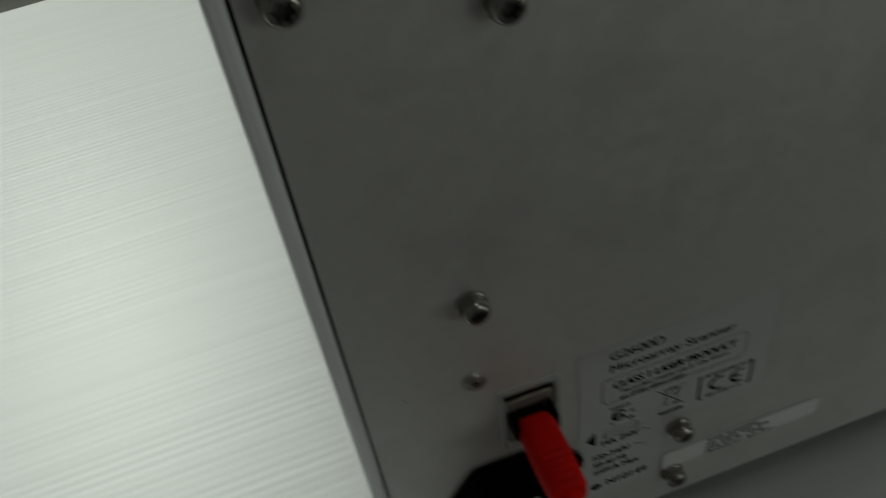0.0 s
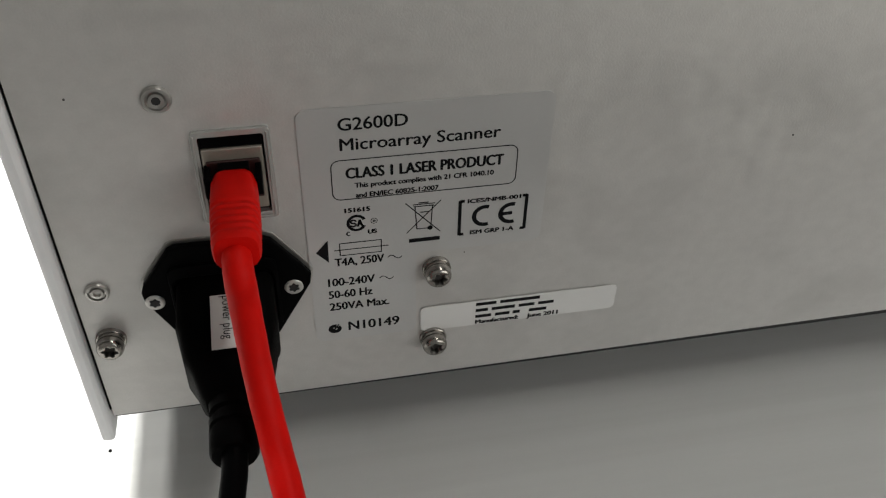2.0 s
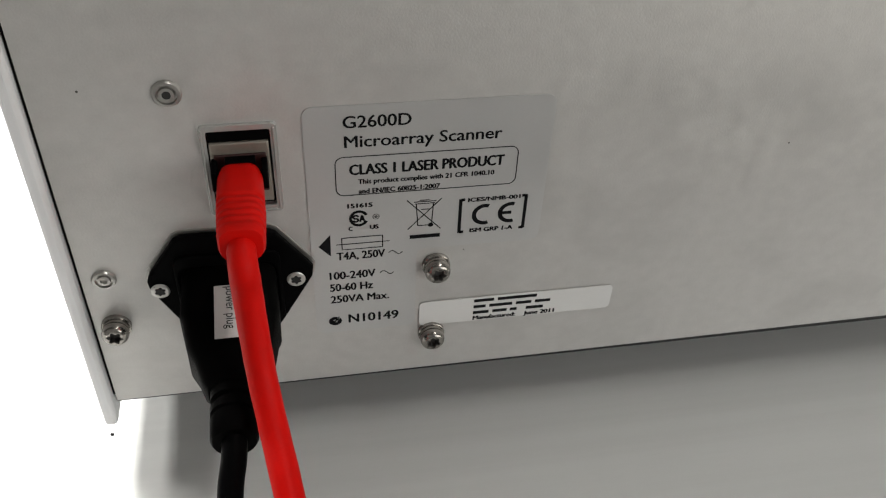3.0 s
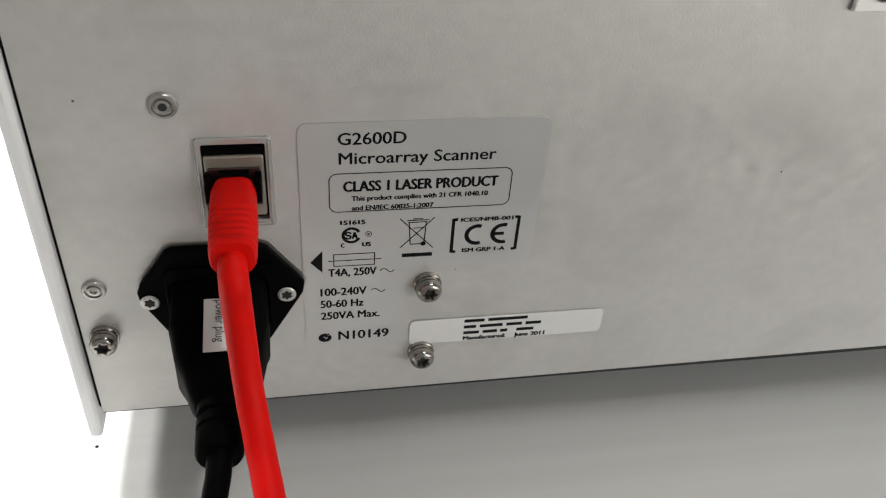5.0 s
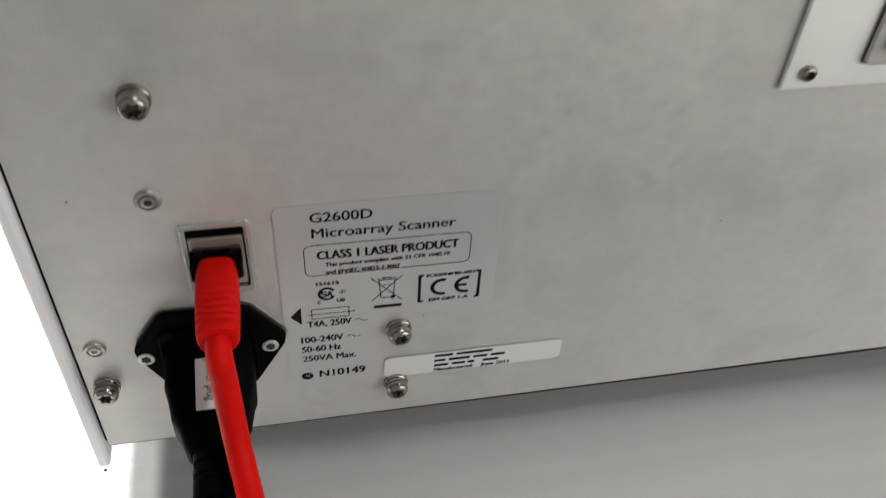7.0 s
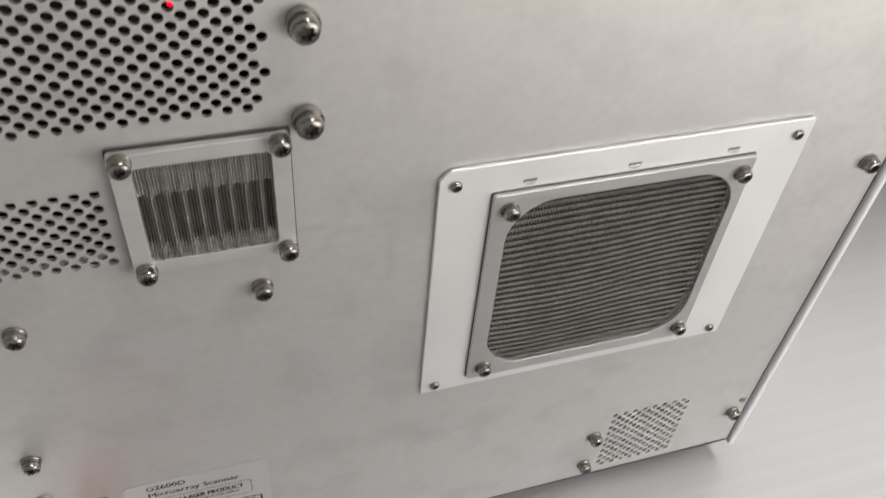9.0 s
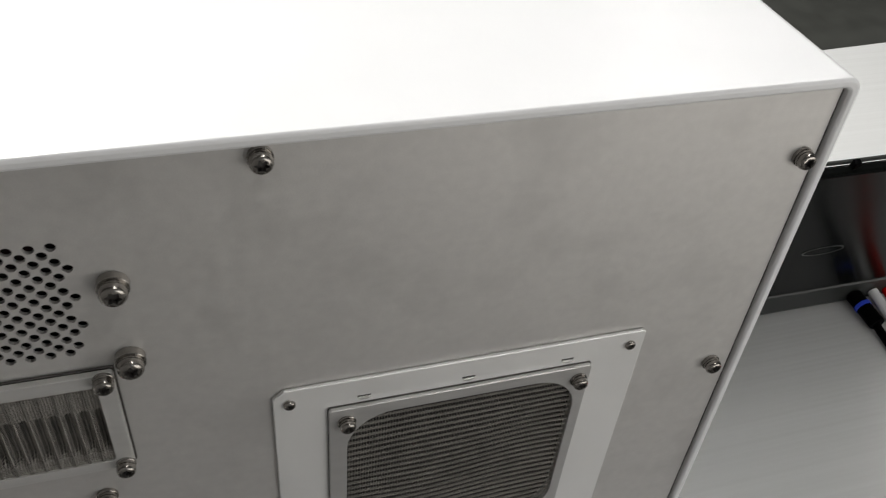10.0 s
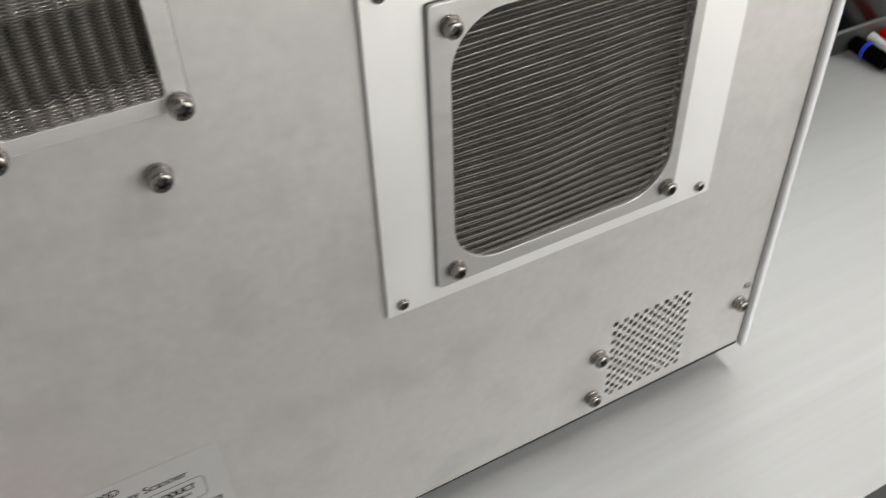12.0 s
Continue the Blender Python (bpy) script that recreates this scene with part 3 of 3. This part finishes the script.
def tilde(x, z, w):
    bm = bmesh.new()
    pts = [(x + w * i / 12, z + 0.0007 * math.sin(2 * math.pi * i / 12)) for i in range(13)]
    for a, b in zip(pts, pts[1:]):
        stroke(bm, *a, *b, 0.0003)
    return ink(bm, "wave_sign")


words("G2600D", 0.0851, 0.1034, 0.1211, 0.0037, 0.008)
words("Microarray Scanner", 0.0853, 0.1286, 0.1150, 0.0037, 0.008)
ink(outline_ring(rounded(0.0825, 0.1339, 0.0990, 0.1121, 0.0024, 5), rounded(0.0828, 0.1336, 0.0993, 0.1118, 0.0021, 5)), "box_outline")
words("CLASS 1 LASER PRODUCT", 0.0864, 0.1300, 0.1060, 0.0034, 0.035)
words("This product complies with 21 CFR 1040.10", 0.0887, 0.1274, 0.1028, 0.0016, 0.02)
words("and EN/IEC 60825-1:2007", 0.0888, 0.1119, 0.0995, 0.0016, 0.02)
words("151615", 0.0855, 0.0927, 0.0946, 0.0015, 0.05)
bm = arc(bmesh.new(), 0.0887, 0.0907, 0.0024, 0.0025, 0.0009, 25, 335)
arc(bm, 0.0878, 0.0912, 0.0007, 0.0006, 0.0006, 0, 270, 8)
arc(bm, 0.0878, 0.0901, 0.0007, 0.0006, 0.0006, -180, 90, 8)
stroke(bm, 0.0890, 0.0894, 0.0896, 0.0918, 0.0006)
stroke(bm, 0.0896, 0.0918, 0.0903, 0.0894, 0.0006)
stroke(bm, 0.0891, 0.0903, 0.0902, 0.0903, 0.0006)
ink(bm, "approval_mark")
words("C", 0.0856, 0.0868, 0.0864, 0.0015, 0.05)
words("US", 0.0917, 0.0944, 0.0865, 0.0015, 0.05)
bm = arc(bmesh.new(), 0.0936, 0.0909, 0.0009, 0.0009, 0.0002, 0, 360, 14)
arc(bm, 0.0936, 0.0909, 0.0003, 0.0003, 0.0003, 0, 360, 8)
ink(bm, "approval_mark")
# crossed-out bin and its bar
bm = stroke(bmesh.new(), 0.1025, 0.0958, 0.1126, 0.0846, 0.00032)
stroke(bm, 0.1126, 0.0958, 0.1028, 0.0851, 0.00032)
for a in ((0.1048, 0.0943, 0.1106, 0.0943), (0.1052, 0.0943, 0.1058, 0.0862), (0.1102, 0.0943, 0.1098, 0.0862), (0.1058, 0.0863, 0.1092, 0.0863), (0.1046, 0.0950, 0.1110, 0.0950), (0.1062, 0.0955, 0.1092, 0.0955), (0.1066, 0.0922, 0.1092, 0.0922)):
    stroke(bm, *a, 0.00032)
arc(bm, 0.1096, 0.0863, 0.0004, 0.0004, 0.0008, 0, 360, 10)
ink(bm, "bin_sign")
ink(stroke(bmesh.new(), 0.1035, 0.0822, 0.1125, 0.0822, 0.0014), "bar")
# bracketed conformity mark
for xa, xb in ((0.1182, 0.1195), (0.1377, 0.1364)):
    bm = stroke(bmesh.new(), xa, 0.0823, xa, 0.0948, 0.0010)
    stroke(bm, xa, 0.0826, xb, 0.0826, 0.0010)
    stroke(bm, xa, 0.0945, xb, 0.0945, 0.0010)
    ink(bm, "bracket")
words("ICES/NMB-001", 0.1203, 0.1360, 0.0936, 0.0014, 0.04)
words("ISM GRP 1-A", 0.1214, 0.1346, 0.0822, 0.0015, 0.04)
bm = arc(bmesh.new(), 0.1256, 0.0886, 0.0032, 0.0032, 0.0013, 70, 290)
ink(bm, "letter_c")
bm = arc(bmesh.new(), 0.1334, 0.0886, 0.0032, 0.0032, 0.0013, 72, 288)
stroke(bm, 0.1304, 0.0886, 0.1337, 0.0886, 0.0012)
ink(bm, "letter_e")
bm = bmesh.new()
bm.faces.new([bm.verts.new((x, INK, z)) for x, z in ((0.0767, 0.0813), (0.0802, 0.0773), (0.0803, 0.0855))])
ink(bm, "arrow")
bm = outline_ring([(0.0834, 0.0793), (0.0956, 0.0793), (0.0956, 0.0840), (0.0834, 0.0840)], [(0.0837, 0.0796), (0.0953, 0.0796), (0.0953, 0.0837), (0.0837, 0.0837)])
stroke(bm, 0.0819, 0.0815, 0.0975, 0.0815, 0.0003)
ink(bm, "fuse_sign")
words("T4A, 250V", 0.0818, 0.0962, 0.0756, 0.0029, 0.02)
tilde(0.0972, 0.0769, 0.0042)
words("100-240V", 0.0794, 0.0933, 0.0680, 0.0030, 0.02)
tilde(0.0946, 0.0692, 0.0042)
words("50-60 Hz", 0.0793, 0.0924, 0.0632, 0.0030, 0.02)
words("250VA Max.", 0.0793, 0.0974, 0.0583, 0.0030, 0.02)
words("N10149", 0.0845, 0.1004, 0.0493, 0.0036, 0.02)
bm = arc(bmesh.new(), 0.0804, 0.0505, 0.0014, 0.0012, 0.0013, 70, 400, 18)
stroke(bm, 0.0794, 0.0508, 0.0801, 0.0500, 0.0006)
stroke(bm, 0.0801, 0.0500, 0.0817, 0.0522, 0.0005)
ink(bm, "tick_mark")

sticker = under(empty("maker_sticker", 0.138, -0.0001, 0.0495), scanner, SO)
TO = Vector((0.138, -0.0001, 0.0495))
under(part("paper", slab([rounded(0.1070, 0.1711, 0.0449, 0.0551, 0.0018, 5)], -0.00055, -0.00032), M_STICKER), sticker, TO)
INK = -0.0006
# lines that are not lettered: broken plain bars, one for each word
for z, spans in ((0.0534, ((0, 0.0066), (0.0078, 0.0208))), (0.0508, ((0, 0.0040), (0.0052, 0.0128), (0.0140, 0.0192), (0.0204, 0.0256))), (0.0482, ((0, 0.0052), (0.0064, 0.0112), (0.0122, 0.0146), (0.0176, 0.0234)))):
    for a, b in spans:
        ink(stroke(bmesh.new(), 0.1246 + a, z + 0.0003, 0.1246 + b, z + 0.0003, 0.0013), "bar", sticker, TO)
words("Manufactured:", 0.1246, 0.1389, 0.0453, 0.0017, 0.05, sticker, TO)
words("June 2011", 0.1416, 0.1521, 0.0453, 0.0017, 0.05, sticker, TO)

# ---- network cable ----
net = tagged(empty("network_cable", 0.0575, -0.02, 0.107), "red network cable with a ribbed boot plugged into the scanner", "cable")
NO = Vector((0.0575, -0.02, 0.107))
plug = under(part("plug", box(0.0504, 0.0658, -0.0010, 0.010, 0.0998, 0.1192), M_SHIELD, bevel=0.0005), net, NO)
plug["label"] = "shielded metal network plug"
under(part("plug_throat", box(0.0514, 0.0648, -0.0018, -0.0011, 0.1040, 0.1160), M_THROAT, bevel=0.0003), net, NO)
under(part("latch", box(0.0542, 0.0620, -0.0050, -0.0019, 0.1140, 0.1158), M_BLACK, bevel=0.0003), net, NO)
for xa, xb in ((0.0506, 0.0522), (0.0634, 0.0650)):
    under(part("side_clip", box(xa, xb, -0.0080, -0.0008, 0.1090, 0.1148), M_BLACK, bevel=0.0004), net, NO)


def boot_profile():
    """Rounded-box sections along -y with grooves near the end."""
    bm = bmesh.new()
    rings = []
    secs = [(-0.0020, 0.40, 0.55), (-0.0030, 0.68, 0.80), (-0.0050, 0.86, 0.94), (-0.0080, 0.97, 1.0), (-0.0170, 1.0, 1.0)]
    y = -0.0173
    for k in range(5):
        secs += [(y, 1.0, 1.0), (y - 0.0004, 0.955, 0.95), (y - 0.0012, 0.955, 0.95), (y - 0.0016, 1.0, 0.99)]
        y -= 0.0024
    secs += [(y - 0.0005, 0.99, 0.98), (y - 0.0018, 0.9, 0.92), (y - 0.002, 0.6, 0.6)]
    for y, sx, sz in secs:
        k = min(1.0, max(0.0, (-y - 0.02) / 0.018))
        w, h = 0.0060 * sx * (1 - 0.08 * k), 0.0056 * sz * (1 - 0.12 * k)
        zc = 0.1102 - 0.03 * max(0, -y - 0.010)
        rings.append([bm.verts.new((0.0578 + px, y, zc + pz)) for px, pz in rounded(-w, w, -h, h, 0.0036 * min(sx, sz), 4)])
    for a, b in zip(rings, rings[1:]):
        for i in range(len(a)):
            bm.faces.new((a[i - 1], a[i], b[i], b[i - 1]))
    bm.faces.new(rings[0])
    bm.faces.new(rings[-1])
    return bm


under(part("boot", boot_profile(), M_RED, smooth=True), net, NO)
under(part("cord", tube([(0.0577, -0.0275, 0.1094), (0.0577, -0.0325, 0.1084), (0.0578, -0.0350, 0.1052), (0.0580, -0.036, 0.0974), (0.0585, -0.039, 0.0867), (0.0594, -0.044, 0.0755), (0.0612, -0.053, 0.0662), (0.0635, -0.066, 0.0602), (0.0665, -0.085, 0.0470), (0.069, -0.106, 0.0150), (0.071, -0.118, -0.06), (0.075, -0.13, -0.3), (0.09, -0.14, -0.75), (0.12, -0.17, -0.88), (0.2, -0.25, -0.8961), (0.4, -0.3, -0.8961)], lambda k: 0.0034 + 0.0004 * min(1.0, k * 6) + 0.00003 * math.sin(k * 130.0)), M_RED, smooth=True), net, NO)

# ---- power cable ----
power = tagged(empty("power_cable", 0.0505, -0.02, 0.07), "black mains cable with a moulded plug in the power inlet", "cable")
WO = Vector((0.0505, -0.02, 0.07))


def loft(sections, corner_r, n=4):
    """Rounded sections (y, half width, half height, x, z) that sag with the weight of the cable."""
    sections = [(y if y > -0.03 else -0.03 + 0.78 * (y + 0.03), w, h, x, z) for y, w, h, x, z in sections]
    sections = [(y, w, h, x, z - 0.27 * max(0.0, -y - 0.012)) for y, w, h, x, z in sections]
    bm = bmesh.new()
    rings = []
    for y, w, h, x, z in sections:
        rings.append([bm.verts.new((x + a, y, z + b)) for a, b in rounded(-w, w, -h, h, min(corner_r, 0.98 * w, 0.98 * h), n)])
    for a, b in zip(rings, rings[1:]):
        for i in range(len(a)):
            bm.faces.new((a[i - 1], a[i], b[i], b[i - 1]))
    bm.faces.new(rings[0])
    bm.faces.new(rings[-1])
    return bm


under(part("plug_body", loft([(-0.0038, 0.0133, 0.0100, 0.0508, 0.0703), (-0.0180, 0.0133, 0.0100, 0.0508, 0.0700), (-0.0195, 0.0126, 0.0096, 0.0508, 0.0698), (-0.0265, 0.0114, 0.0086, 0.0506, 0.0695), (-0.0300, 0.0094, 0.0080, 0.0506, 0.0692), (-0.0360, 0.0076, 0.0068, 0.0505, 0.0690), (-0.0375, 0.0064, 0.0058, 0.0505, 0.0688)], 0.004), M_MATTE, smooth=True), power, WO)
under(part("strain_relief", loft([(-0.0368, 0.0060, 0.0057, 0.0505, 0.0688), (-0.0405, 0.0060, 0.0057, 0.0505, 0.0686), (-0.0411, 0.0050, 0.0049, 0.0505, 0.0685), (-0.0424, 0.0050, 0.0049, 0.0505, 0.0685), (-0.0430, 0.0062, 0.0058, 0.0505, 0.0684), (-0.0452, 0.0062, 0.0058, 0.0505, 0.0683), (-0.0457, 0.0056, 0.0052, 0.0505, 0.0683), (-0.0466, 0.0056, 0.0052, 0.0505, 0.0682), (-0.0471, 0.0063, 0.0058, 0.0505, 0.0682), (-0.0528, 0.0063, 0.0058, 0.0504, 0.0678), (-0.0540, 0.0057, 0.0053, 0.0504, 0.0677)], 0.0054, 6), M_MATTE, smooth=True), power, WO)
under(part("cord", tube([(0.0506, -0.0455, 0.0592), (0.0504, -0.049, 0.0578), (0.0500, -0.053, 0.0558), (0.0486, -0.060, 0.0510), (0.0475, -0.075, 0.0400), (0.0464, -0.095, 0.0240), (0.0457, -0.108, 0.0040), (0.0450, -0.114, -0.03), (0.044, -0.125, -0.2), (0.03, -0.14, -0.7), (0.0, -0.17, -0.87), (-0.1, -0.25, -0.896), (-0.3, -0.3, -0.896)], 0.0034), M_BLACK, smooth=True), power, WO)
tag = part("sticker", box(-0.0040, 0.0040, -0.0172, -0.0006, 0.0002, 0.0005), M_STICKER, bevel=0.0001, parent=power)
tag.location = Vector((0.0512, -0.0115, 0.0801)) - WO
tag["label"] = "white paper sticker on the plug"
tag.rotation_euler = (math.atan(0.27), 0, 0)


def flat_words(text, x, y0, y1, z, cap):
    """Lettering that runs along y on a level surface."""
    cu = bpy.data.curves.new("text", "FONT")
    cu.body, cu.size, cu.resolution_u = text, 1.0, 3
    tmp = new("text", cu)
    me = bpy.data.meshes.new_from_object(tmp.evaluated_get(bpy.context.evaluated_depsgraph_get()))
    bpy.data.objects.remove(tmp)
    xs = [v.co.x for v in me.vertices]
    lo, hi = min(xs), max(xs)
    for v in me.vertices:
        v.co = Vector((x + v.co.y * cap / 0.72, y0 + (v.co.x - lo) / (hi - lo) * (y1 - y0), z))
    me.materials.append(M_INK)
    ob = new("lettering", me)
    ob.parent = tag
    return ob


flat_words("power plug", -0.0008, -0.0012, -0.0145, 0.00062, 0.0027)

# ---- open laptop farther along the bench, seen from behind, with its cables ----
laptop = tagged(empty("laptop", 0.70, 0.24, 0.0), "glossy black open laptop seen from behind on the bench", "laptop")
KO = Vector((0.70, 0.24, 0.0))
LX0, LX1, LEAN_ANGLE, LID_TALL = 0.515, 0.858, 21.0, 0.224
under(part("base", box(LX0, LX1, 0.236, 0.425, 0.003, 0.029), M_EDGE, bevel=0.003), laptop, KO)
for fx in (LX0 + 0.03, LX1 - 0.03):
    for fy in (0.25, 0.41):
        under(part("foot", box(fx - 0.008, fx + 0.008, fy - 0.004, fy + 0.004, 0.0001, 0.0029), M_MATTE), laptop, KO)
# the lid in its own upright space, then leaned back about the hinge
LID = Matrix.Translation((0.70, 0.242, 0.030)) @ pose(0, 0, 0, LEAN_ANGLE)


def on_lid(ob):
    ob.parent = laptop
    ob.matrix_basis = Matrix.Translation(-KO) @ LID
    return ob


lid = on_lid(part("lid", prism(rounded(-0.185, 0.158, 0.001, LID_TALL, 0.008, 5), -0.006, 0.003), M_CASE, bevel=0.0025))
on_lid(part("lid_rim", slab([rounded(-0.1856, 0.1586, 0.0006, LID_TALL + 0.0006, 0.0085, 5), rounded(-0.183, 0.156, 0.003, LID_TALL - 0.002, 0.006, 5)], 0.0032, 0.0062), M_EDGE, bevel=0.0008))
on_lid(part("hinge", prism(circle(0.0, -0.002, 0.005, 14), -0.003, 0.0), M_CASE))
LOGO_X, LOGO_Z, LATCH_X = -0.001, 0.094, -0.060
on_lid(part("emblem", slab([[(LOGO_X + 0.021 * math.cos(a / 16 * math.pi), LOGO_Z + 0.0075 * math.sin(a / 16 * math.pi)) for a in range(32)], [(LOGO_X + 0.019 * math.cos(a / 16 * math.pi), LOGO_Z + 0.0060 * math.sin(a / 16 * math.pi)) for a in range(32)]], -0.0064, -0.0059), M_EDGE, bevel=0.0001))
on_lid(part("latch", prism([(LATCH_X, LID_TALL), (LATCH_X + 0.004, LID_TALL), (LATCH_X + 0.005, LID_TALL + 0.007), (LATCH_X - 0.001, LID_TALL + 0.007)], -0.003, 0.002), M_BLACK, bevel=0.001))


def lead(name, label, mat, pts, r, ring=None):
    th = tagged(empty(name, *pts[0]), label, "cable")
    o = Vector(pts[0])
    under(part("cord", tube(pts, r), mat, smooth=True), th, o)
    if ring:
        a, b = Vector(ring[0]), Vector(ring[1])
        under(part("sleeve", tube([a, (a + b) / 2, b], r * 1.9, 16, 4), M_BLACK, smooth=True), th, o)
        d = (b - a).normalized()
        under(part("ring", tube([a + d * 0.012, a + d * 0.014, a + d * 0.016], r * 2.05, 16, 3), M_BLUE, smooth=True), th, o)
    return th


lead("black_lead", "black cable with a blue ring plugged into the laptop", M_BLACK, [(0.801, 0.2355, 0.0125), (0.802, 0.222, 0.0105), (0.803, 0.205, 0.0085), (0.801, 0.185, 0.006), (0.798, 0.14, 0.0045), (0.81, 0.05, 0.0045), (0.86, -0.05, 0.0045)], 0.0040, ((0.801, 0.234, 0.0122), (0.803, 0.198, 0.0082)))
lead("red_lead", "red network cable plugged into the laptop", M_RED, [(0.841, 0.2355, 0.012), (0.841, 0.222, 0.0095), (0.842, 0.205, 0.0065), (0.846, 0.17, 0.0045), (0.87, 0.08, 0.0045), (0.93, -0.05, 0.0045)], 0.0052)
lead("white_lead", "white cable plugged into the laptop", M_WHITE, [(0.824, 0.2355, 0.012), (0.824, 0.222, 0.0095), (0.825, 0.205, 0.0065), (0.827, 0.17, 0.0045), (0.84, 0.08, 0.0045), (0.89, -0.05, 0.0045)], 0.0050)
